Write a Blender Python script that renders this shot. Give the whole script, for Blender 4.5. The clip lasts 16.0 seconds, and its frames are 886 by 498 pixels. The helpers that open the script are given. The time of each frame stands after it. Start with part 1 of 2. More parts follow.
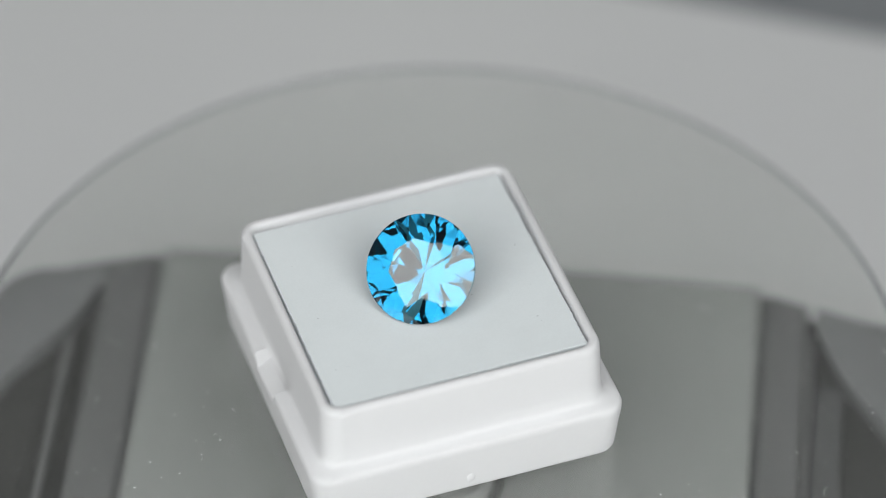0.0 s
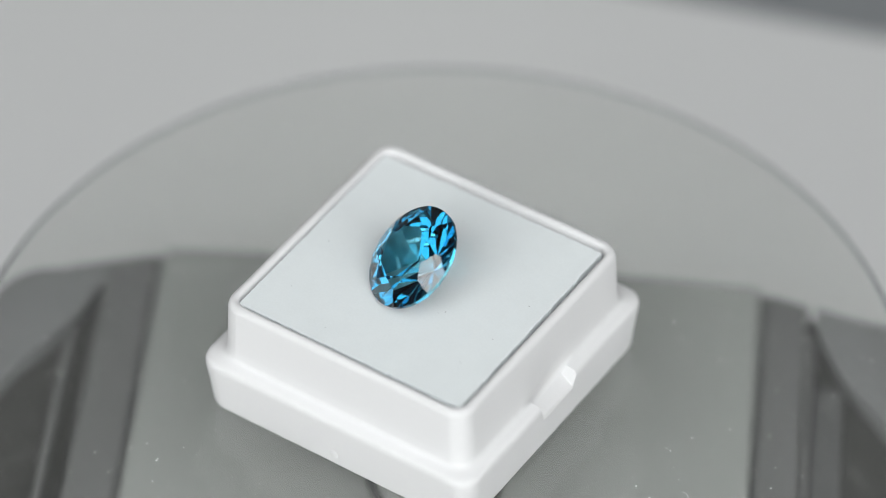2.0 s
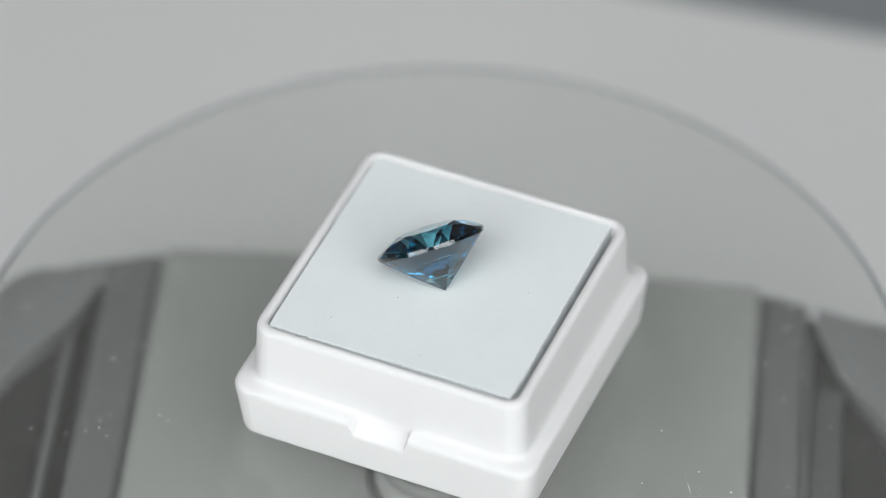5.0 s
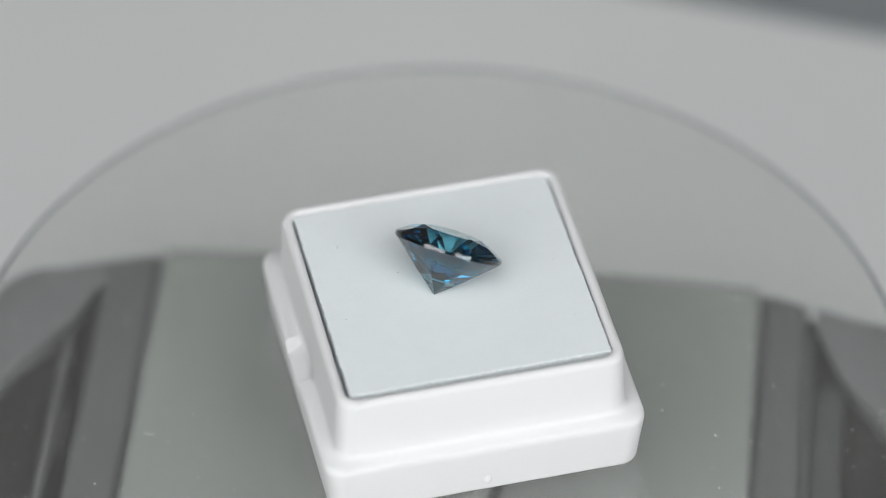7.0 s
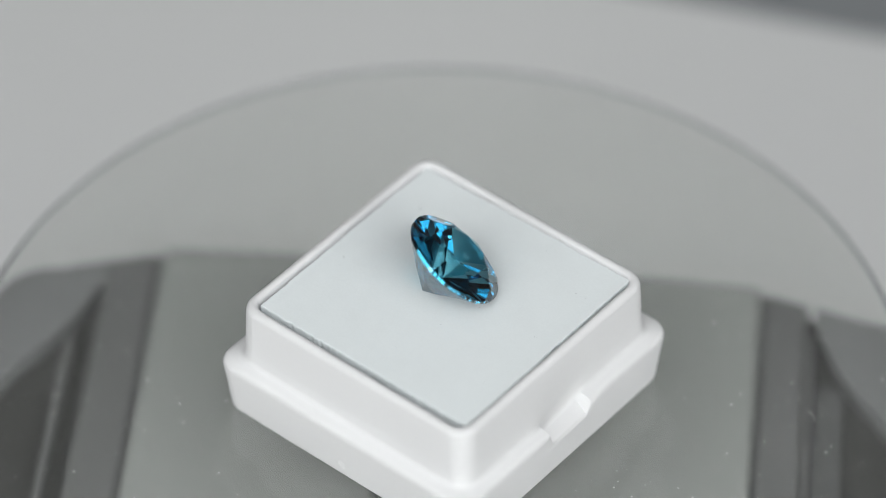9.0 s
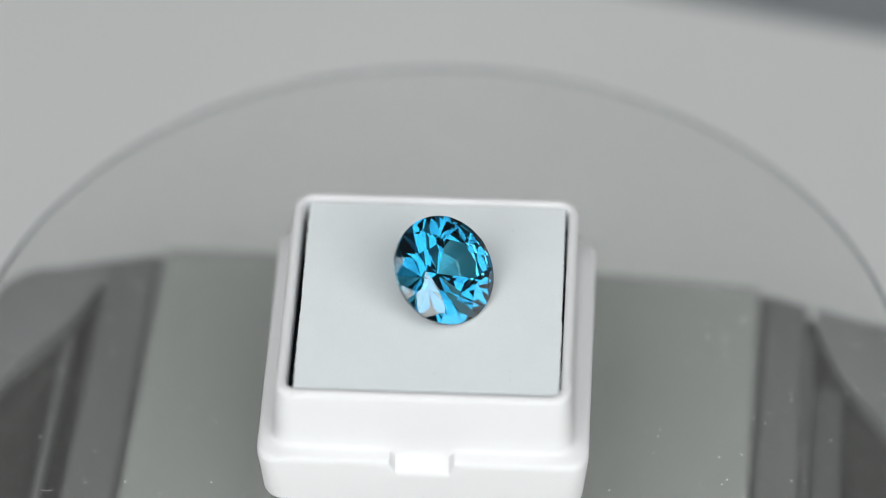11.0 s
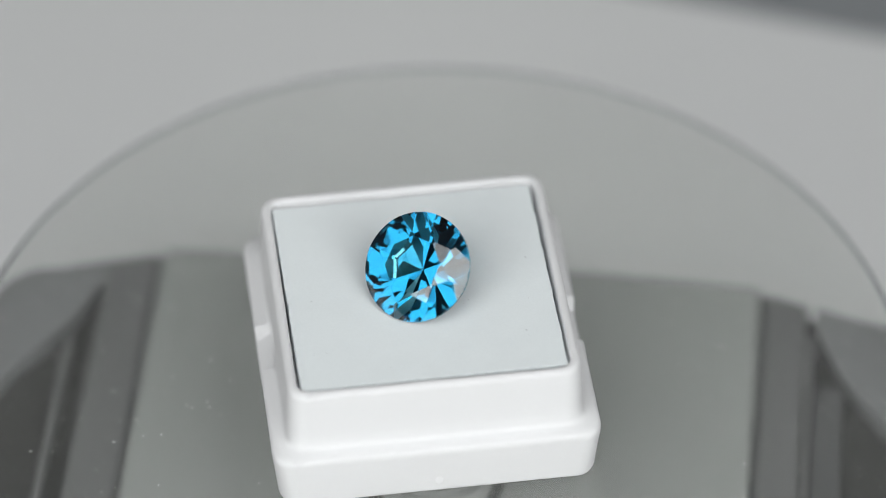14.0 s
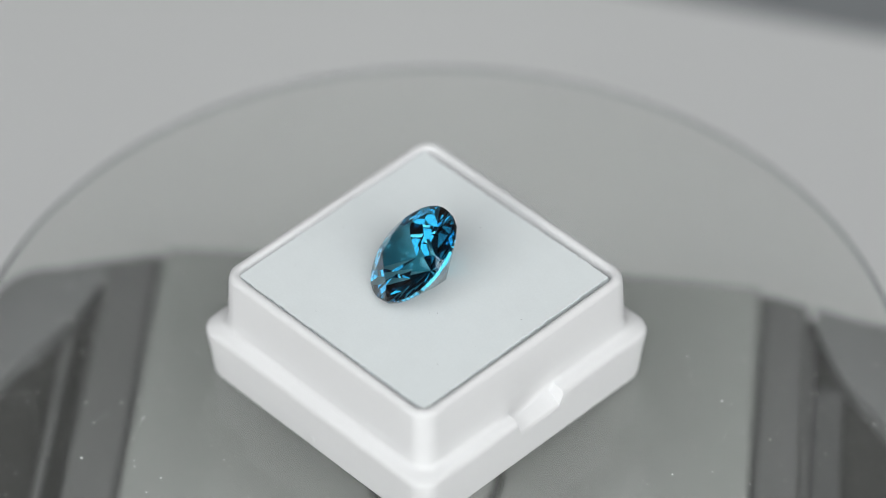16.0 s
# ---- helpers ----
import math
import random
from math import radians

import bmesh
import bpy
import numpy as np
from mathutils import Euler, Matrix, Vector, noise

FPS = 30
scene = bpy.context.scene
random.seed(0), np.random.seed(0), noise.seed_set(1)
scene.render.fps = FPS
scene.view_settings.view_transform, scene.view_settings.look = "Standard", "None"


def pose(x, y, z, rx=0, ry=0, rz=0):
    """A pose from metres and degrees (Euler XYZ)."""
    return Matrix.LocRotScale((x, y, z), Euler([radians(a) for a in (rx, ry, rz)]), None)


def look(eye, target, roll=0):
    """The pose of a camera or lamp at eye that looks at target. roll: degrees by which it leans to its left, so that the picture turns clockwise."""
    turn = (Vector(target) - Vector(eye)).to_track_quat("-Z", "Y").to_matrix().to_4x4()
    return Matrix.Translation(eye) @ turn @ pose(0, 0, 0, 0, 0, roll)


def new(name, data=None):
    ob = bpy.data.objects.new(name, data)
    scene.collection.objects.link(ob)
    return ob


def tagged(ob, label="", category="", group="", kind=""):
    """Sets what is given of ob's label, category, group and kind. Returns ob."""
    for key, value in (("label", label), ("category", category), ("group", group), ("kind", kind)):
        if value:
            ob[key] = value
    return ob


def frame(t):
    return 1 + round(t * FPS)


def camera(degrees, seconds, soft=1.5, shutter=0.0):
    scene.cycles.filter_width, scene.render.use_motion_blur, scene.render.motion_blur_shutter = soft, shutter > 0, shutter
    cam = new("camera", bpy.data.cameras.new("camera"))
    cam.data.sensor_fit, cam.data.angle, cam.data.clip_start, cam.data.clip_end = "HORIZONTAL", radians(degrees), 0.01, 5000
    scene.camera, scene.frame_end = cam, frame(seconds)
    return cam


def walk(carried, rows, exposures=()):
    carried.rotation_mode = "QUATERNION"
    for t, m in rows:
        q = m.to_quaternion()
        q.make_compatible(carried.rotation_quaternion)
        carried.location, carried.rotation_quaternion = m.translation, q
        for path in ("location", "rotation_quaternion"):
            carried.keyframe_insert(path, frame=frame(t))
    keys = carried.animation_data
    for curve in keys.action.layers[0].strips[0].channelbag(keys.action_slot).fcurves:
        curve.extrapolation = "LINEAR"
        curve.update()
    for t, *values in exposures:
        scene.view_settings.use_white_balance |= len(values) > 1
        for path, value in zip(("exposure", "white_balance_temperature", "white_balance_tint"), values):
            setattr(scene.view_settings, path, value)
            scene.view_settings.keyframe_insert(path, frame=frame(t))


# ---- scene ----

MM = 0.001

# ---- camera: a long lens standing still on a tripod ----
PITCH, YAW, ROLL = 43.973, 0.176, -0.4
EYE = (0.0, -304.07 * MM, 311.17 * MM)
AIM = (EYE[0] + math.sin(radians(YAW)) * math.cos(radians(PITCH)),
       EYE[1] + math.cos(radians(YAW)) * math.cos(radians(PITCH)),
       EYE[2] - math.sin(radians(PITCH)))
cam = camera(11.384, 16.0, soft=1.0)
cam.data.dof.use_dof = True
cam.data.dof.focus_distance = 0.424
cam.data.dof.aperture_fstop = 10.0
# the film camera's automatic exposure breathes a little as the box turns
BREATH = [(0.0, -0.10), (0.5, -0.03), (1.0, 0.06), (1.5, 0.08), (2.0, 0.08), (2.5, -0.01), (3.0, -0.12), (3.5, -0.07), (4.0, -0.01), (4.5, 0.06), (5.0, 0.09), (5.5, 0.06), (6.0, -0.03), (6.5, -0.10), (7.0, 0.01), (7.5, 0.10), (8.0, 0.09), (8.5, 0.10), (9.0, 0.01), (9.5, -0.07), (10.0, -0.12), (10.5, -0.05), (11.0, 0.05), (11.5, 0.10), (12.0, 0.10), (12.5, 0.01), (13.0, -0.09), (13.5, -0.10), (14.0, -0.03), (14.5, 0.08), (15.0, 0.12), (15.5, 0.10), (16.0, 0.01)]
walk(cam, [(0.0, look(EYE, AIM, ROLL)), (16.0, look(EYE, AIM, ROLL))], exposures=BREATH)

# ---- turning of the display disc: degrees a second, clockwise seen from above ----
TURN = 26.54
START = 18.58
GEM_FACING = -0.795
AXIS = (0.05 * MM, 0.0)

# ---- world and lamps ----
world = bpy.data.worlds.new("world")
scene.world = world
world.use_nodes = True
world.node_tree.nodes["Background"].inputs[0].default_value = (0.55, 0.58, 0.62, 1)
world.node_tree.nodes["Background"].inputs[1].default_value = 0.25


def area_lamp(name, eye, target, sx, sy, watts, colour):
    data = bpy.data.lights.new(name, "AREA")
    data.shape, data.size, data.size_y = "RECTANGLE", sx, sy
    data.energy, data.color = watts, colour
    ob = new(name, data)
    ob.matrix_world = look(eye, target)
    return ob


area_lamp("softbox_light", (-0.45, -0.68, 0.58), (0, 0, 0), 0.75, 1.05, 8.5, (0.972, 0.99, 0.985))
area_lamp("softbox_light", (0.45, -0.69, 0.57), (0, 0, 0), 0.7, 0.95, 7.7, (0.972, 0.99, 0.985))
# added fill from above without a known source, lifts stone and upward faces
area_lamp("overhead_fill", (0.0, -0.35, 1.58), (0, -0.35, 0), 0.8, 0.7, 3.6, (0.96, 0.99, 1.0))


# ---- materials ----
def material(name):
    m = bpy.data.materials.new(name)
    m.use_nodes = True
    nt = m.node_tree
    return m, nt, nt.nodes["Principled BSDF"]


def node(nt, kind, **values):
    n = nt.nodes.new(kind)
    for k, v in values.items():
        n.inputs[k].default_value = v
    return n


def surface(name, colour, rough, metal=0.0, big=20.0, fine=900.0, vary=0.08, bump=0.1, depth=0.0001, spec=0.5):
    """Painted or moulded surface: two scales of variation in colour and gloss, and fine relief."""
    m, nt, b = material(name)
    tc = nt.nodes.new("ShaderNodeTexCoord")
    n1 = node(nt, "ShaderNodeTexNoise", Scale=big, Detail=3.0)
    n2 = node(nt, "ShaderNodeTexNoise", Scale=fine, Detail=2.0)
    nt.links.new(tc.outputs["Object"], n1.inputs["Vector"])
    nt.links.new(tc.outputs["Object"], n2.inputs["Vector"])
    mix = nt.nodes.new("ShaderNodeMix")
    mix.data_type = "RGBA"
    mix.inputs["A"].default_value = (*[c * (1 - vary) for c in colour], 1)
    mix.inputs["B"].default_value = (*[min(1, c * (1 + vary)) for c in colour], 1)
    add = node(nt, "ShaderNodeMath")
    add.operation = "MULTIPLY_ADD"
    add.inputs[1].default_value = 0.5
    half = node(nt, "ShaderNodeMath")
    half.operation = "MULTIPLY"
    half.inputs[1].default_value = 0.5
    nt.links.new(n2.outputs["Fac"], half.inputs[0])
    nt.links.new(n1.outputs["Fac"], add.inputs[0])
    nt.links.new(half.outputs[0], add.inputs[2])
    nt.links.new(add.outputs[0], mix.inputs["Factor"])
    nt.links.new(mix.outputs["Result"], b.inputs["Base Color"])
    ro = node(nt, "ShaderNodeMapRange")
    ro.inputs["To Min"].default_value, ro.inputs["To Max"].default_value = rough * 0.85, min(1, rough * 1.15)
    nt.links.new(n1.outputs["Fac"], ro.inputs["Value"])
    nt.links.new(ro.outputs[0], b.inputs["Roughness"])
    bp = node(nt, "ShaderNodeBump", Strength=bump, Distance=depth)
    nt.links.new(n2.outputs["Fac"], bp.inputs["Height"])
    nt.links.new(bp.outputs[0], b.inputs["Normal"])
    b.inputs["Metallic"].default_value = metal
    b.inputs["Specular IOR Level"].default_value = spec
    return m


def clear_sheet(name, tint, haze):
    """Clear acrylic: real refraction and gloss, with a trace of surface haze in uneven patches."""
    m, nt, b = material(name)
    nt.nodes.remove(b)
    df = node(nt, "ShaderNodeBsdfDiffuse", Color=(0.8, 0.8, 0.8, 1))
    gl = node(nt, "ShaderNodeBsdfGlass", Color=(*tint, 1), Roughness=0.0, IOR=1.53)
    tc = nt.nodes.new("ShaderNodeTexCoord")
    n1 = node(nt, "ShaderNodeTexNoise", Scale=60.0, Detail=4.0)
    nt.links.new(tc.outputs["Object"], n1.inputs["Vector"])
    hz = node(nt, "ShaderNodeMapRange")
    hz.inputs["To Min"].default_value, hz.inputs["To Max"].default_value = haze * 0.5, haze * 1.5
    nt.links.new(n1.outputs["Fac"], hz.inputs["Value"])
    # wiping smears: two sets of stretched, broken streaks
    total = hz.outputs[0]
    for turn, stretch in ((0.6, (900.0, 90.0, 90.0)), (-0.9, (120.0, 1100.0, 120.0))):
        mp = nt.nodes.new("ShaderNodeMapping")
        mp.inputs["Rotation"].default_value = (0, 0, turn)
        mp.inputs["Scale"].default_value = stretch
        ns = node(nt, "ShaderNodeTexNoise", Scale=1.0, Detail=5.0, Distortion=1.2)
        rg = node(nt, "ShaderNodeMapRange")
        rg.inputs["From Min"].default_value, rg.inputs["From Max"].default_value = 0.58, 0.8
        rg.inputs["To Min"].default_value, rg.inputs["To Max"].default_value = 0.0, haze * 1.9
        ad = nt.nodes.new("ShaderNodeMath")
        ad.operation = "ADD"
        nt.links.new(tc.outputs["Object"], mp.inputs["Vector"])
        nt.links.new(mp.outputs[0], ns.inputs["Vector"])
        nt.links.new(ns.outputs["Fac"], rg.inputs["Value"])
        nt.links.new(total, ad.inputs[0])
        nt.links.new(rg.outputs[0], ad.inputs[1])
        total = ad.outputs[0]
    a = nt.nodes.new("ShaderNodeMixShader")
    nt.links.new(total, a.inputs[0])
    nt.links.new(gl.outputs[0], a.inputs[1])
    nt.links.new(df.outputs[0], a.inputs[2])
    nt.links.new(a.outputs[0], nt.nodes["Material Output"].inputs["Surface"])
    return m


def stone(name, colour, inner, ior):
    """A clear cut stone: tinted where light goes in and out, deeper with each total reflection inside, white gloss outside."""
    m, nt, b = material(name)
    nt.nodes.remove(b)
    rf = node(nt, "ShaderNodeBsdfRefraction", Color=(*colour, 1), Roughness=0.0, IOR=ior)
    fr = node(nt, "ShaderNodeFresnel", IOR=ior)
    full = node(nt, "ShaderNodeMapRange")
    full.inputs["From Min"].default_value, full.inputs["From Max"].default_value = 0.9, 0.99
    nt.links.new(fr.outputs[0], full.inputs["Value"])
    hue = nt.nodes.new("ShaderNodeMix")
    hue.data_type = "RGBA"
    hue.inputs["A"].default_value = (1, 1, 1, 1)
    hue.inputs["B"].default_value = (*inner, 1)
    nt.links.new(full.outputs[0], hue.inputs["Factor"])
    gl = node(nt, "ShaderNodeBsdfGlossy", Roughness=0.0)
    nt.links.new(hue.outputs["Result"], gl.inputs["Color"])
    mix = nt.nodes.new("ShaderNodeMixShader")
    nt.links.new(fr.outputs[0], mix.inputs[0])
    nt.links.new(rf.outputs[0], mix.inputs[1])
    nt.links.new(gl.outputs[0], mix.inputs[2])
    nt.links.new(mix.outputs[0], nt.nodes["Material Output"].inputs["Surface"])
    return m


WHITE_PLASTIC = surface("white_plastic", (0.675, 0.675, 0.685), 0.85, big=120, fine=2500, vary=0.02, bump=0.05, depth=0.00005, spec=0.15)
FOAM = surface("foam", (0.70, 0.738, 0.752), 0.95, big=420, fine=5000, vary=0.06, bump=0.14, depth=0.00005, spec=0.1)
# near-black colour stands for the shade deep in the gap round the pad
GAP_BLACK = surface("gap_black", (0.012, 0.012, 0.014), 0.95, big=150, fine=4000, vary=0.06, bump=0.3, spec=0.1)
BASE_GREY = surface("base_grey_plastic", (0.1, 0.101, 0.101), 0.45, big=60, fine=1500, vary=0.06, bump=0.03)
CHEEK_GREY = surface("cheek_grey_plastic", (0.138, 0.141, 0.143), 0.5, big=60, fine=1500, vary=0.06, bump=0.03)
PLATE_GREY = surface("plate_grey", (0.207, 0.213, 0.209), 0.5, big=40, fine=1500, vary=0.05, bump=0.03)
GROOVE_GREY = surface("groove_grey_plastic", (0.068, 0.069, 0.07), 0.5, big=60, fine=1500, vary=0.06)
HUB_GREY = surface("hub_pale_plastic", (0.27, 0.275, 0.27), 0.4, big=150, fine=2500, vary=0.08, bump=0.05)
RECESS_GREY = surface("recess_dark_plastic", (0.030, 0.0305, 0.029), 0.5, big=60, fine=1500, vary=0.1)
PAPER = surface("backdrop_paper", (0.56, 0.565, 0.567), 0.9, big=9, fine=1200, vary=0.02, spec=0.2)
TABLE = surface("table_grey", (0.2, 0.21, 0.22), 0.6, big=8, fine=400, vary=0.06)
WALL = surface("wall_paint", (0.30, 0.285, 0.28), 0.9, big=2, fine=150, vary=0.04)
FLOOR = surface("floor_grey", (0.12, 0.115, 0.11), 0.6, big=3, fine=120, vary=0.12)
DUST = surface("dust", (0.66, 0.66, 0.65), 1.0, big=100, fine=3000, vary=0.2)
SPECK = surface("speck", (0.2, 0.2, 0.22), 1.0, big=100, fine=3000, vary=0.2)
ACRYLIC = clear_sheet("clear_acrylic", (0.966, 0.972, 0.962), 0.016)
ACRYLIC_EDGE = clear_sheet("acrylic_edge", (0.70, 0.71, 0.73), 0.02)
BLUE_STONE = stone("blue_stone", (0.45, 0.775, 0.85), (0.27, 0.61, 0.755), 1.95)


# ---- building helpers ----
def mesh_of(name, bm, *mats, smooth=0.0):
    bmesh.ops.recalc_face_normals(bm, faces=bm.faces)
    me = bpy.data.meshes.new(name)
    bm.to_mesh(me)
    bm.free()
    for m in mats:
        me.materials.append(m)
    if smooth:
        me.shade_smooth()
        me.set_sharp_from_angle(angle=radians(smooth))
    return me


def part(name, bm, mat, parent, label="", smooth=0.0):
    ob = new(name, mesh_of(name, bm, *(mat if isinstance(mat, tuple) else (mat,)), smooth=smooth))
    ob.parent = parent
    if label:
        tagged(ob, label)
    return ob


def loft(loops, close_ends=(True, True)):
    bm = bmesh.new()
    rings = [[bm.verts.new(co) for co in loop] for loop in loops]
    n = len(rings[0])
    for a, b in zip(rings, rings[1:]):
        for i in range(n):
            j = (i + 1) % n
            bm.faces.new((a[i], a[j], b[j], b[i]))
    if close_ends[0]:
        bm.faces.new(rings[0][::-1])
    if close_ends[1]:
        bm.faces.new(rings[-1])
    return bm


def prism(points, z0, z1, bevel=0.0):
    bm = bmesh.new()
    low = [bm.verts.new((x, y, z0)) for x, y in points]
    top = [bm.verts.new((x, y, z1)) for x, y in points]
    n = len(points)
    for i in range(n):
        j = (i + 1) % n
        bm.faces.new((low[i], low[j], top[j], top[i]))
    bm.faces.new(low[::-1])
    f = bm.faces.new(top)
    bmesh.ops.recalc_face_normals(bm, faces=bm.faces)
    if bevel:
        bmesh.ops.bevel(bm, geom=list(f.edges), offset=bevel, segments=2, profile=0.5, affect="EDGES")
    return bm


def box_bm(x0, x1, y0, y1, z0, z1, bevel=0.0):
    bm = prism([(x0, y0), (x1, y0), (x1, y1), (x0, y1)], z0, z1)
    if bevel:
        bmesh.ops.bevel(bm, geom=list(bm.edges), offset=bevel, segments=2, profile=0.5, affect="EDGES")
    return bm


def ring_points(r, n, z):
    return [(r * math.cos(2 * math.pi * i / n), r * math.sin(2 * math.pi * i / n), z) for i in range(n)]


# ---- the room around the table ----
RX, RY0, RY1, FLOOR_Z, CEIL_Z = 1.6, -2.2, 1.8, -0.80, 1.62
tagged(new("floor", mesh_of("floor", box_bm(-RX, RX, RY0, RY1, FLOOR_Z - 0.05, FLOOR_Z), FLOOR)), kind="structure")
tagged(new("ceiling", mesh_of("ceiling", box_bm(-RX, RX, RY0, RY1, CEIL_Z, CEIL_Z + 0.05), WALL)), kind="structure")
tagged(new("wall_north", mesh_of("wall_north", box_bm(-RX, RX, RY1, RY1 + 0.1, FLOOR_Z - 0.05, CEIL_Z + 0.05), WALL)), kind="structure")
tagged(new("wall_south", mesh_of("wall_south", box_bm(-RX, RX, RY0 - 0.1, RY0, FLOOR_Z - 0.05, CEIL_Z + 0.05), WALL)), kind="structure")
tagged(new("wall_east", mesh_of("wall_east", box_bm(RX, RX + 0.1, RY0 - 0.1, RY1 + 0.1, FLOOR_Z - 0.05, CEIL_Z + 0.05), WALL)), kind="structure")
tagged(new("wall_west", mesh_of("wall_west", box_bm(-RX - 0.1, -RX, RY0 - 0.1, RY1 + 0.1, FLOOR_Z - 0.05, CEIL_Z + 0.05), WALL)), kind="structure")

TABLE_Z = -33 * MM


def build_table():
    table = tagged(new("table"), "plain grey work table under the paper backdrop", "table")
    table.location = (0, 0, 0)
    top = box_bm(-0.6, 0.6, -0.25, 0.55, TABLE_Z - 0.03, TABLE_Z, 0.002)
    part("tabletop", top, TABLE, table)
    for sx in (-1, 1):
        for y in (-0.2, 0.5):
            part("leg", box_bm(sx * 0.55 - 0.02, sx * 0.55 + 0.02, y - 0.02, y + 0.02, FLOOR_Z, TABLE_Z - 0.03, 0.002), TABLE, table)


def build_paper():
    m = pose(0, 0, 0, 0, 0, -17)
    pts = [(-0.21, -0.2), (0.21, -0.2), (0.21, 0.0985), (-0.21, 0.0985)]
    bm = prism([(x, y) for x, y in pts], TABLE_Z, TABLE_Z + 0.0006)
    ob = tagged(new("backdrop_paper", mesh_of("backdrop_paper", bm, PAPER)), "matte pale grey paper sheet lying on the table", "paper")
    ob.matrix_world = m


build_table()
build_paper()


# ---- turntable ----
BASE_TURN = -6.0
BASE_TOP = -12.9 * MM


def far_edge(x):
    """The front and back edge of the base, nearly straight over the plate and drawn in at the cheeks: mm from its middle."""
    return 28.1 - 0.0008 * x * x - 0.24 * max(0.0, abs(x) - 30.0)


def build_turntable():
    stand = tagged(new("turntable"), "grey plastic turntable with clear round display disc", "turntable")
    stand.matrix_world = pose(0, 0, 0, 0, 0, BASE_TURN)
    half, inner = 46.2, 35.4

    def edge(x0, x1, sign, n=14):
        return [(x0 + (x1 - x0) * i / n, sign * far_edge(x0 + (x1 - x0) * i / n)) for i in range(n + 1)]

    corner = 6.0
    xe, ye = half, far_edge(half - corner) - corner

    def round_corner(sx, sy, back):
        cx, cy = (half - corner) * sx, ye * sy
        a = [(cx + sx * corner * math.cos(radians(k * 15)), cy + sy * corner * math.sin(radians(k * 15))) for k in range(7)]
        return a[::-1] if back else a

    outline = (round_corner(1, -1, True) + round_corner(1, 1, False) + edge(half - corner, -half + corner, 1)
               + round_corner(-1, 1, True) + round_corner(-1, -1, False) + edge(-half + corner, half - corner, -1))
    clean = []
    for p in outline:
        if not clean or math.hypot(p[0] - clean[-1][0], p[1] - clean[-1][1]) > 0.05:
            clean.append(p)
    if math.hypot(clean[0][0] - clean[-1][0], clean[0][1] - clean[-1][1]) < 0.05:
        clean.pop()

    def mm(points):
        return [(x * MM, y * MM) for x, y in points]

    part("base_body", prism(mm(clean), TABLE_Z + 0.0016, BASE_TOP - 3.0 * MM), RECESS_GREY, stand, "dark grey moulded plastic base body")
    # shell: middle strip and the two side cheeks outside the round recess
    for s in (-1, 1):
        end = inner if s < 0 else 34.5
        strip = edge(s * end, s * 30.4, 1, 5) + edge(s * 30.4, s * end, -1, 5)
        part("top_strip", prism(mm(strip), BASE_TOP - 3.0 * MM, BASE_TOP - 0.8 * MM, 0.3 * MM), BASE_GREY, stand, "mid grey plastic top strip")
    for s in (-1, 1):
        upper = [(inner, 23.4), (36.1, 21.8), (36.9, 19.8), (38.2, 17.0), (40.2, 14.0), (42.2, 11.4), (43.6, 8.6), (44.2, 5.0)]
        inside = [(s * x, y) for x, y in upper] + [(s * x, -y) for x, y in upper[::-1]]
        outside = ([(s * inner, -far_edge(inner))] + [(s * x, y) for x, y in edge(inner + 1, half - corner, -1, 5)]
                   + [(s * x, y) for x, y in round_corner(1, -1, True)[1:]] + [(s * x, y) for x, y in round_corner(1, 1, False)]
                   + [(s * x, y) for x, y in edge(half - corner, inner + 1, 1, 5)[1:]] + [(s * inner, far_edge(inner))])
        cheek = inside + outside
        part("side_cheek", prism(mm(cheek), BASE_TOP - 3.0 * MM, BASE_TOP - 0.9 * MM), CHEEK_GREY, stand, "mid grey curved side cheek")
        x0, x1 = (-38.2, -37.4) if s < 0 else (34.65, 35.3)
        yr = 16.0 if s < 0 else 22.5
        part("rib", box_bm(x0 * MM, x1 * MM, -yr * MM, yr * MM, BASE_TOP - 3.0 * MM, BASE_TOP - 1.2 * MM, 0.2 * MM), BASE_GREY, stand)
    part("groove_floor", box_bm(35.4 * MM, 38.3 * MM, -16.5 * MM, 16.5 * MM, BASE_TOP - 3.0 * MM, BASE_TOP - 2.2 * MM, 0.1 * MM), GROOVE_GREY, stand, "dark grey groove floor beside the rib")
    for s in (-1, 1):
        seam = edge(s * 30.4, s * 29.8, 1, 2) + edge(s * 29.8, s * 30.4, -1, 2)
        part("seam", prism(mm(seam), BASE_TOP - 3.0 * MM, BASE_TOP - 1.5 * MM), BASE_GREY, stand, "dark seam beside the cover plate")
    plate = edge(29.8, -29.8, 1) + edge(-29.8, 29.8, -1)
    part("cover_plate", prism(mm(plate), BASE_TOP - 3.0 * MM, BASE_TOP, 0.25 * MM), PLATE_GREY, stand, "greenish grey flat cover plate")
    # hub and spindle
    well = loft([ring_points(r * MM, 64, BASE_TOP + z * MM) for r, z in ((6.7, 0.004), (6.7, 0.2), (6.1, 0.2), (5.9, 0.02))])
    part("hub_ring", well, RECESS_GREY, stand, "dark ring round the hub", 40)
    profile = ((5.75, 0.02), (5.75, 1.7), (5.7, 2.0), (5.55, 2.1), (5.3, 2.1), (5.15, 1.8), (4.6, 1.8), (4.45, 2.15), (3.9, 2.15), (3.75, 1.7), (2.6, 1.7), (2.4, 2.2), (1.4, 2.2))
    hub = loft([ring_points(r * MM, 64, BASE_TOP + z * MM) for r, z in profile])
    part("hub", hub, HUB_GREY, stand, "pale grey hub with concentric rings", 40)
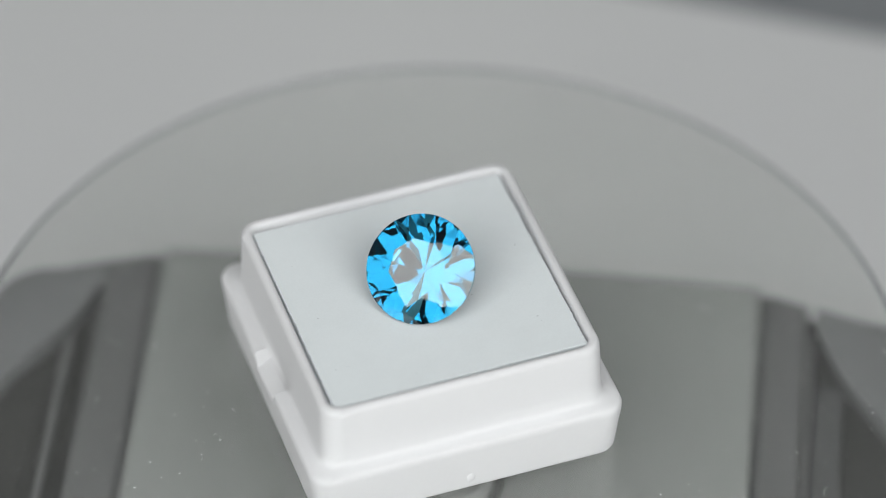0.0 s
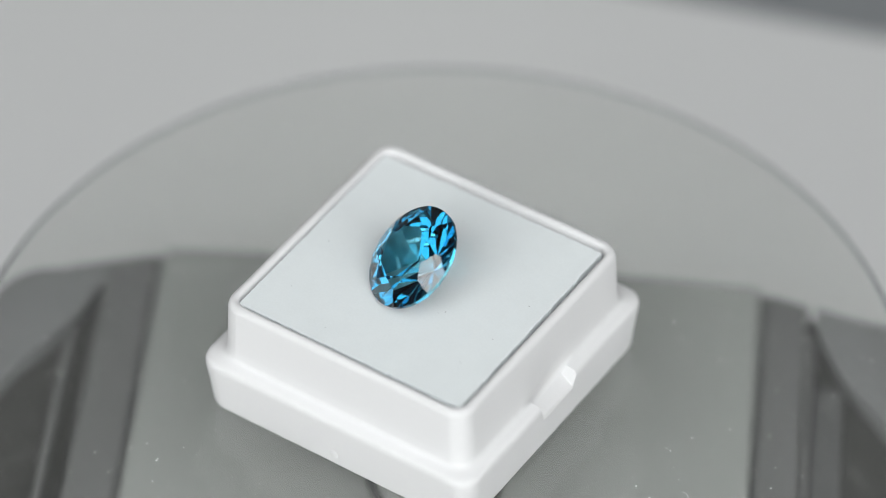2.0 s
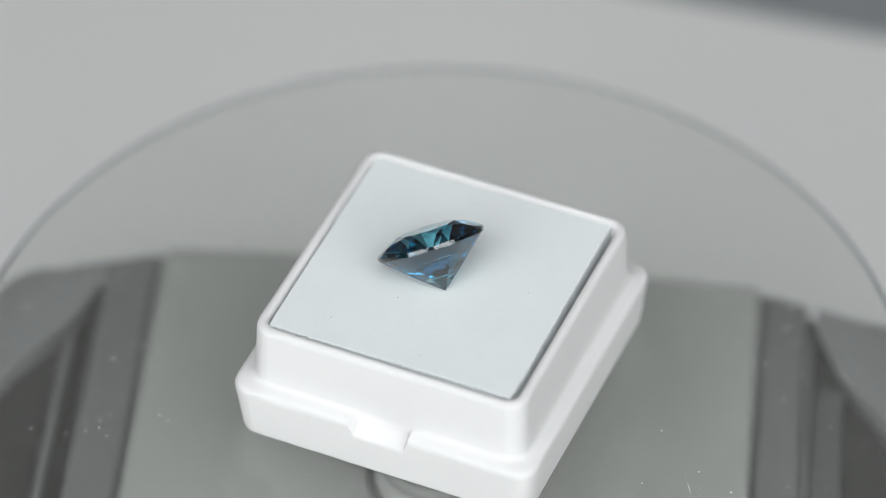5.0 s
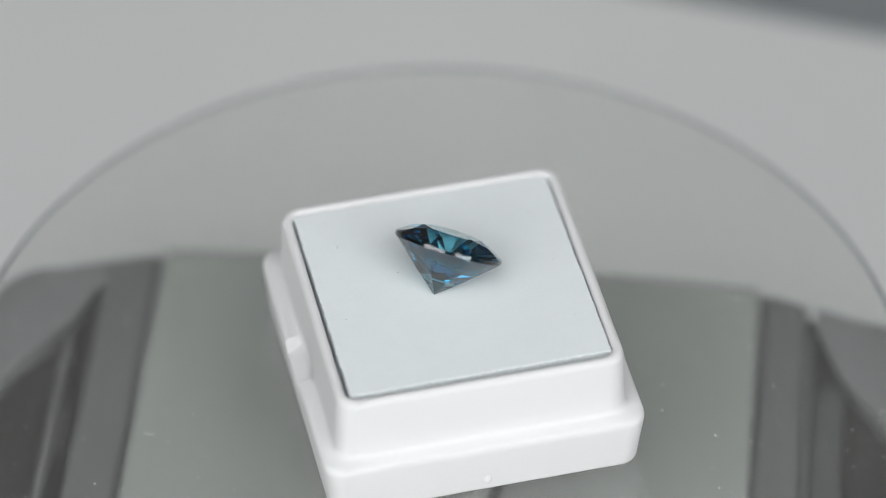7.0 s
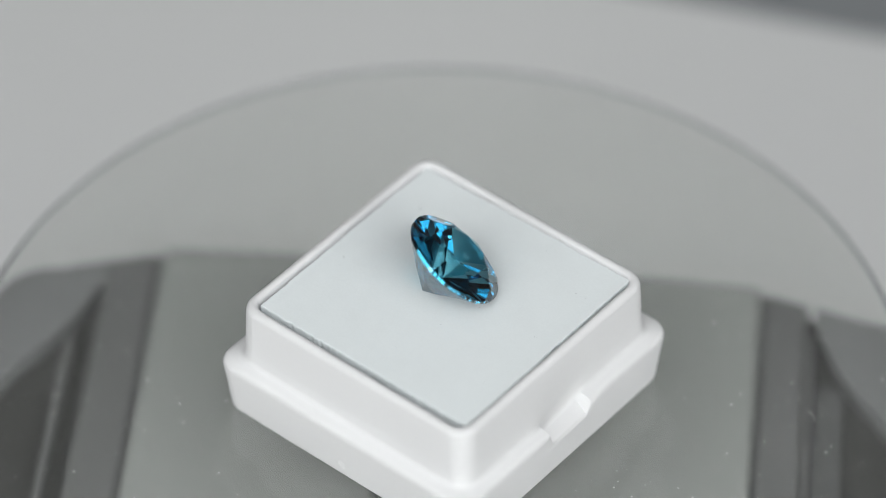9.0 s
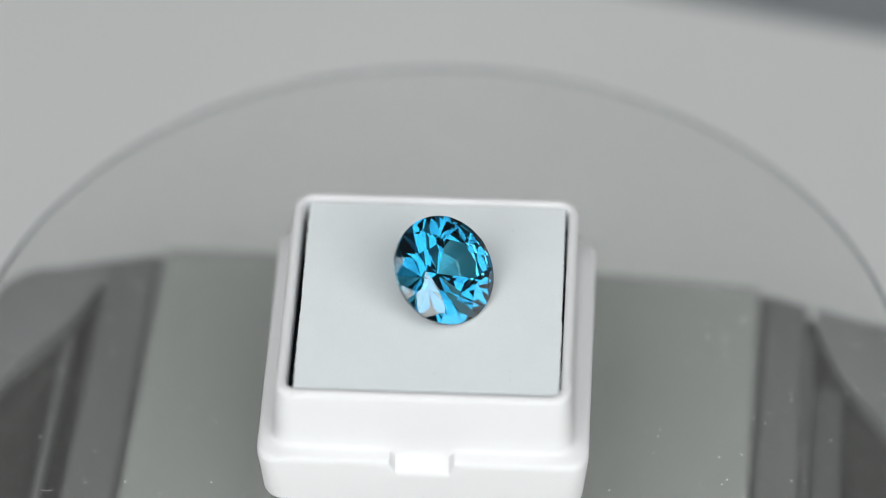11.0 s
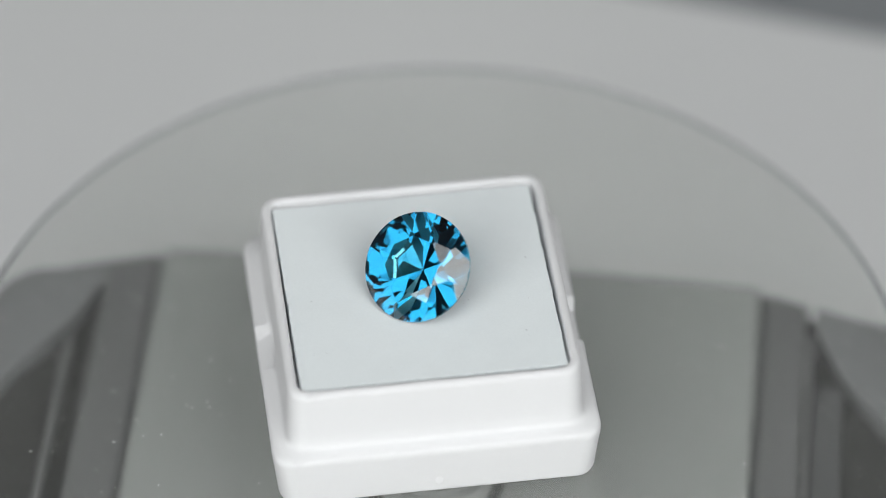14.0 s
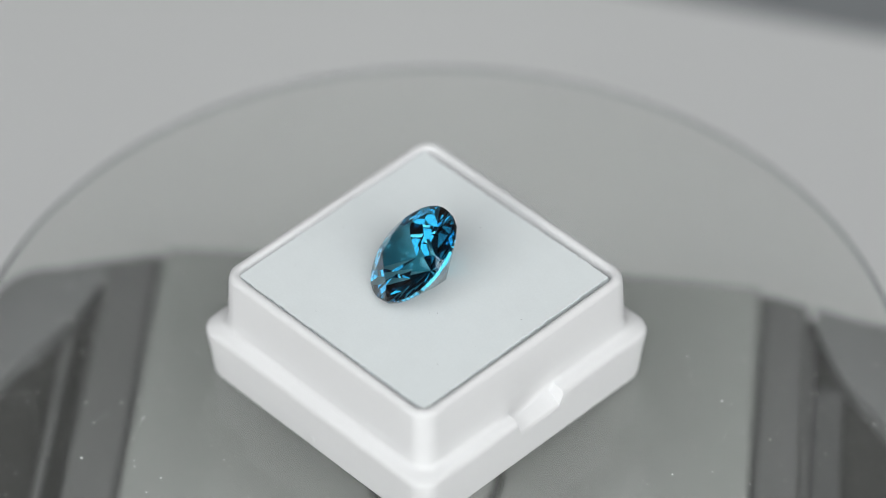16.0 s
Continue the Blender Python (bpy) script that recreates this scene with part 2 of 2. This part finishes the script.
    spindle = loft([ring_points(1.3 * MM, 24, BASE_TOP + 0.2 * MM), ring_points(1.3 * MM, 24, -0.9 * MM)])
    part("spindle", spindle, BASE_GREY, stand, "dark grey spindle under the disc", 40)
    for sx in (-1, 1):
        for sy in (-1, 1):
            f = loft([ring_points(4 * MM, 24, TABLE_Z + 0.0006), ring_points(4 * MM, 24, TABLE_Z + 0.0016)])
            foot = part("foot", f, RECESS_GREY, stand)
            foot.location = (sx * 0.036, sy * 0.017, 0)
    # the turning disc
    r, th = 46.4 * MM, 0.9 * MM
    n = 160
    h = th / 2
    bm = loft([ring_points(r - h + h * math.sin(radians(k)), n, -h - h * math.cos(radians(k))) for k in range(0, 181, 20)])
    for f in bm.faces:
        f.material_index = 1 if len(f.verts) == 4 else 0
    disc = part("display_disc", bm, (ACRYLIC, ACRYLIC_EDGE), stand, "clear acrylic round display disc with dust", 30)
    disc.visible_shadow = False
    rnd = random.Random(5)
    bm = bmesh.new()
    for k in range(1900):
        rr, a = 45 * math.sqrt(rnd.random()), rnd.random() * 6.283
        if rr < 20:
            continue
        s = rnd.choice((0.025, 0.025, 0.03, 0.035, 0.04, 0.045, 0.055, 0.07, 0.095)) * (2.0 if k % 97 == 0 else 1.0)
        sx, sy, b = s * rnd.uniform(0.7, 1.8), s * rnd.uniform(0.6, 1.0), rnd.random() * 6.283
        x, y = rr * math.cos(a), rr * math.sin(a)
        pts = []
        for i in range(5):
            u, v = sx * math.cos(i * 1.2566) * rnd.uniform(0.7, 1.2), sy * math.sin(i * 1.2566)
            pts.append((x + u * math.cos(b) - v * math.sin(b), y + u * math.sin(b) + v * math.cos(b)))
        low = [bm.verts.new((p * MM, q * MM, 0.0)) for p, q in pts]
        tip = bm.verts.new((x * MM, y * MM, s * 0.8 * MM))
        for i in range(5):
            bm.faces.new((low[i], low[(i + 1) % 5], tip))
    for k in range(9):
        rr, a, b = rnd.uniform(27, 44), rnd.random() * 6.283, rnd.random() * 6.283
        x, y = rr * math.cos(a), rr * math.sin(a)
        bend, w = rnd.uniform(-0.35, 0.35), 0.022
        rows = []
        for i in range(9):
            rows.append([bm.verts.new(((x + q * math.sin(b)) * MM, (y - q * math.cos(b)) * MM, h * MM)) for q, h in ((-w, 0.0), (0.0, 0.03), (w, 0.0))])
            x, y, b = x + 0.16 * math.cos(b), y + 0.16 * math.sin(b), b + bend * rnd.uniform(0.2, 1.8)
        for p, q in zip(rows, rows[1:]):
            bm.faces.new((p[0], q[0], q[1], p[1]))
            bm.faces.new((p[1], q[1], q[2], p[2]))
    tagged(part("dust", bm, DUST, disc, "scattered pale dust specks and a few short fibres"), kind="stuff")
    return stand, disc


turntable, display_disc = build_turntable()


# ---- the white box with its pad ----
BOX_AT = (-1.497 * MM, 0.334 * MM)
LATCH_HALF = 2.85


wobble = random.Random(21)


def square_loop(half, r, z, notch=0.0, push=0.0, rough=0.012):
    """A rounded square in mm, slightly uneven; on the two latch sides (x ends) a stretch round the middle drops by notch and moves in by push."""
    pts = []
    run = half - r
    near = LATCH_HALF + 0.2
    side_a = [-run + (run - near) * i / 7 for i in range(8)]
    side_b = [near + (run - near) * i / 7 for i in range(7)]
    stops = side_a + [-LATCH_HALF + 0.3, LATCH_HALF - 0.3] + side_b
    for side in range(4):
        a = side * 90
        c, s = math.cos(radians(a)), math.sin(radians(a))
        for k, v in enumerate(stops):
            uneven = rough if k else 0.0
            x, y, zz = half + wobble.uniform(-uneven, uneven), v, z + wobble.uniform(-uneven, uneven)
            if side in (0, 2) and k in (8, 9):
                x, zz = half - push, z - 0.8 * notch
            pts.append((x * c - y * s, x * s + y * c, zz))
        for k in range(7):
            b = radians(k * 15)
            x, y = half - r + r * math.cos(b), run + r * math.sin(b)
            pts.append((x * c - y * s, x * s + y * c, z))
    return [(x * MM, y * MM, zz * MM) for x, y, zz in pts]


def build_gem_box():
    thing = tagged(new("gem_box"), "open white plastic gem box with pale foam pad on disc", "gem box")
    loops = [
        square_loop(14.75, 1.5, 0.0), square_loop(15.05, 1.7, 0.2), square_loop(15.2, 1.8, 0.6),
        square_loop(15.5, 1.9, 3.8), square_loop(15.68, 1.9, 5.5, 1.4, 0.03), square_loop(15.69, 1.9, 5.95, 1.6, 0.1), square_loop(15.6, 1.9, 6.25, 1.75, 0.2, 0.018),
        square_loop(15.42, 1.8, 6.42, 1.75, 0.3, 0.02), square_loop(15.05, 1.9, 6.5, 1.5, 0.2), square_loop(14.6, 1.9, 6.56, 1.2, 0.2), square_loop(14.32, 1.9, 6.68, 0.8, 0.25),
        square_loop(14.18, 1.9, 7.05, 0.4, 0.2), square_loop(14.1, 1.9, 8.3),
        square_loop(13.92, 1.8, 12.6), square_loop(13.85, 1.8, 13.0), square_loop(13.65, 1.7, 13.22), square_loop(13.4, 1.6, 13.3),
        square_loop(13.1, 1.4, 13.24), square_loop(12.95, 1.2, 13.05), square_loop(12.85, 1.0, 9.0),
    ]
    part("body", loft(loops), WHITE_PLASTIC, thing, "matte white moulded plastic body", 50)
    for s in (-1, 1):
        nub = bmesh.new()
        bmesh.ops.create_uvsphere(nub, u_segments=16, v_segments=10, radius=1.0)
        for v in nub.verts:
            v.co = Vector((v.co.x * 0.55 * MM, (s * 15.2 + v.co.y * 0.2) * MM, (1.9 + v.co.z * 0.85) * MM))
        part("nub", nub, WHITE_PLASTIC, thing, "", 60)
    # pad, a little short of the walls on three sides
    half_x, half_y, skew = 12.64, 12.47, radians(0.4)
    rnd = random.Random(3)
    ragged = [rnd.uniform(-0.03, 0.03) + rnd.choice((0.0, 0.0, 0.0, -0.05, 0.04)) for k in range(4 * 90)]

    def pad_loop(z, inset):
        pts = []
        n = 90
        a, b = half_x - inset, half_y - inset
        for k in range(n):
            pts.append((-a + 2 * a * k / n, -b - ragged[k]))
        for k in range(n):
            pts.append((a + ragged[n + k], -b + 2 * b * k / n))
        for k in range(n):
            pts.append((a - 2 * a * k / n, b + ragged[2 * n + k]))
        for k in range(n):
            pts.append((-a - ragged[3 * n + k], b - 2 * b * k / n))
        c, s = math.cos(skew), math.sin(skew)
        return [((-0.07 + x * c - y * s) * MM, (-0.22 + x * s + y * c) * MM, z * MM) for x, y in pts]

    # black sheet added below the pad, so the gap at the walls looks shaded
    part("gap_shade", box_bm(-12.8 * MM, 12.8 * MM, -12.8 * MM, 12.8 * MM, 9.0 * MM, 10.4 * MM), GAP_BLACK, thing, "black sheet under the pad, painted as the shade in the gap")
    part("foam_pad", loft([pad_loop(10.4, 0.0), pad_loop(12.97, 0.0), pad_loop(13.05, 0.06)]), FOAM, thing, "pale bluish white foam pad with ragged cut edges")
    bm = bmesh.new()
    for k in range(14):
        x, y = rnd.uniform(-11.5, 11), rnd.uniform(-11.5, 11)
        r = rnd.choice((0.03, 0.035, 0.04, 0.06))
        ring = [bm.verts.new(((x + r * rnd.uniform(0.6, 1.8) * math.cos(i * 1.047)) * MM, (y + r * rnd.uniform(0.6, 1.1) * math.sin(i * 1.047)) * MM, 13.05 * MM)) for i in range(6)]
        tip = bm.verts.new((x * MM, y * MM, 13.08 * MM))
        for i in range(6):
            bm.faces.new((ring[i], ring[(i + 1) % 6], tip))
    tagged(part("lint", bm, SPECK, thing, "tiny dark lint specks on the pad"), kind="stuff")
    return thing


gem_box = build_gem_box()
PAD_Z = 13.05

# ---- the cut stone ----
GEM_R = 5.30
GIRDLE = 0.15
PAV_ANGLE = 41.2
PAV = math.tan(radians(PAV_ANGLE))


def build_gem():
    """A round brilliant cut from a round rod, facet by facet: table, stars, mains, upper and lower halves, pavilion mains to a point."""
    R, g = GEM_R, GIRDLE
    crown, table_in = 0.246 * R, 0.49 * R
    hand = random.Random(11)

    def off(a):
        return hand.uniform(-a, a)

    bm = loft([[(x / MM, y / MM, z) for x, y, z in ring_points(R * MM, 64, -1.2 * R)],
               [(x / MM, y / MM, z) for x, y, z in ring_points(R * MM, 64, 0.9 * R)]])

    def cut(r, z, az, beta, up):
        n = Vector((math.sin(radians(beta)) * math.cos(radians(az)), math.sin(radians(beta)) * math.sin(radians(az)), up * math.cos(radians(beta))))
        p = Vector((r * math.cos(radians(az)), r * math.sin(radians(az)), z))
        made = bmesh.ops.bisect_plane(bm, geom=list(bm.verts) + list(bm.edges) + list(bm.faces), dist=1e-5, plane_co=p, plane_no=n, clear_outer=True)
        rim = [e for e in made["geom_cut"] if isinstance(e, bmesh.types.BMEdge)]
        if rim:
            bmesh.ops.edgenet_fill(bm, edges=rim)

    cut(0, g + crown, 0, 0, 1)
    for k in range(8):
        cut(R, g, k * 45 + off(0.5), 28.3 + off(0.4), 1)
        cut(R, -g, k * 45 + off(0.4), PAV_ANGLE + off(0.15), -1)
    for k in range(8):
        for d in (-11.25, 11.25):
            cut(R, g, k * 45 + d + off(0.5), 34.0 + off(0.5), 1)
            cut(R, -g, k * 45 + d + off(0.4), PAV_ANGLE + 1.5 + off(0.3), -1)
        cut(table_in, g + crown, k * 45 + 22.5 + off(0.5), 17.0 + off(0.4), 1)
    bmesh.ops.dissolve_limit(bm, angle_limit=radians(0.02), verts=list(bm.verts), edges=list(bm.edges))
    bmesh.ops.recalc_face_normals(bm, faces=bm.faces)
    gem = tagged(new("gemstone"), "round brilliant-cut bright blue gemstone lying tilted on the pad", "gemstone")
    # the closed surface, shared out among table, crown, girdle and pavilion
    shares = {"table": [], "crown": [], "girdle": [], "pavilion": []}
    for f in bm.faces:
        name = "girdle"
        if f.normal.z > 0.999:
            name = "table"
        elif f.normal.z > 0.2:
            name = "crown"
        elif f.normal.z < -0.2:
            name = "pavilion"
        shares[name].append(f)
    for name, faces in shares.items():
        index, verts, polys = {}, [], []
        for f in faces:
            for v in f.verts:
                if v not in index:
                    index[v] = len(verts)
                    verts.append(tuple(v.co * MM))
            polys.append([index[v] for v in f.verts])
        me = bpy.data.meshes.new(name)
        me.from_pydata(verts, [], polys)
        me.materials.append(BLUE_STONE)
        ob = new(name, me)
        ob.parent = gem
    bm.free()
    return gem


gemstone = build_gem()
GEM_TILT = 41.0
GEM_AT = (-1.251 * MM, -1.555 * MM)
GEM_SPIN = 22.5


# ---- what turns ----
def motions():
    rows_disc, rows_box, rows_gem = [], [], []
    for k in range(33):
        t = k * 0.5
        a = START - TURN * t
        turn = pose(AXIS[0], AXIS[1], 0, 0, 0, a)
        plain = pose(AXIS[0], AXIS[1], 0, 0, 0, -TURN * t)
        rows_disc.append((t, plain))
        rows_box.append((t, turn @ pose(BOX_AT[0], BOX_AT[1], 0)))
        # the stone's table looks towards -y at GEM_FACING seconds
        facing = -90.0 + TURN * GEM_FACING
        pav_z = (PAV * GEM_R + GIRDLE) * math.cos(radians(GEM_TILT)) + 0.02
        m = pose(GEM_AT[0], GEM_AT[1], PAD_Z * MM + pav_z * MM) @ pose(0, 0, 0, 0, 0, facing) @ pose(0, 0, 0, 0, GEM_TILT, 0) @ pose(0, 0, 0, 0, 0, GEM_SPIN)
        rows_gem.append((t, plain @ m))
    walk(display_disc, rows_disc)
    walk(gem_box, rows_box)
    walk(gemstone, rows_gem)


motions()
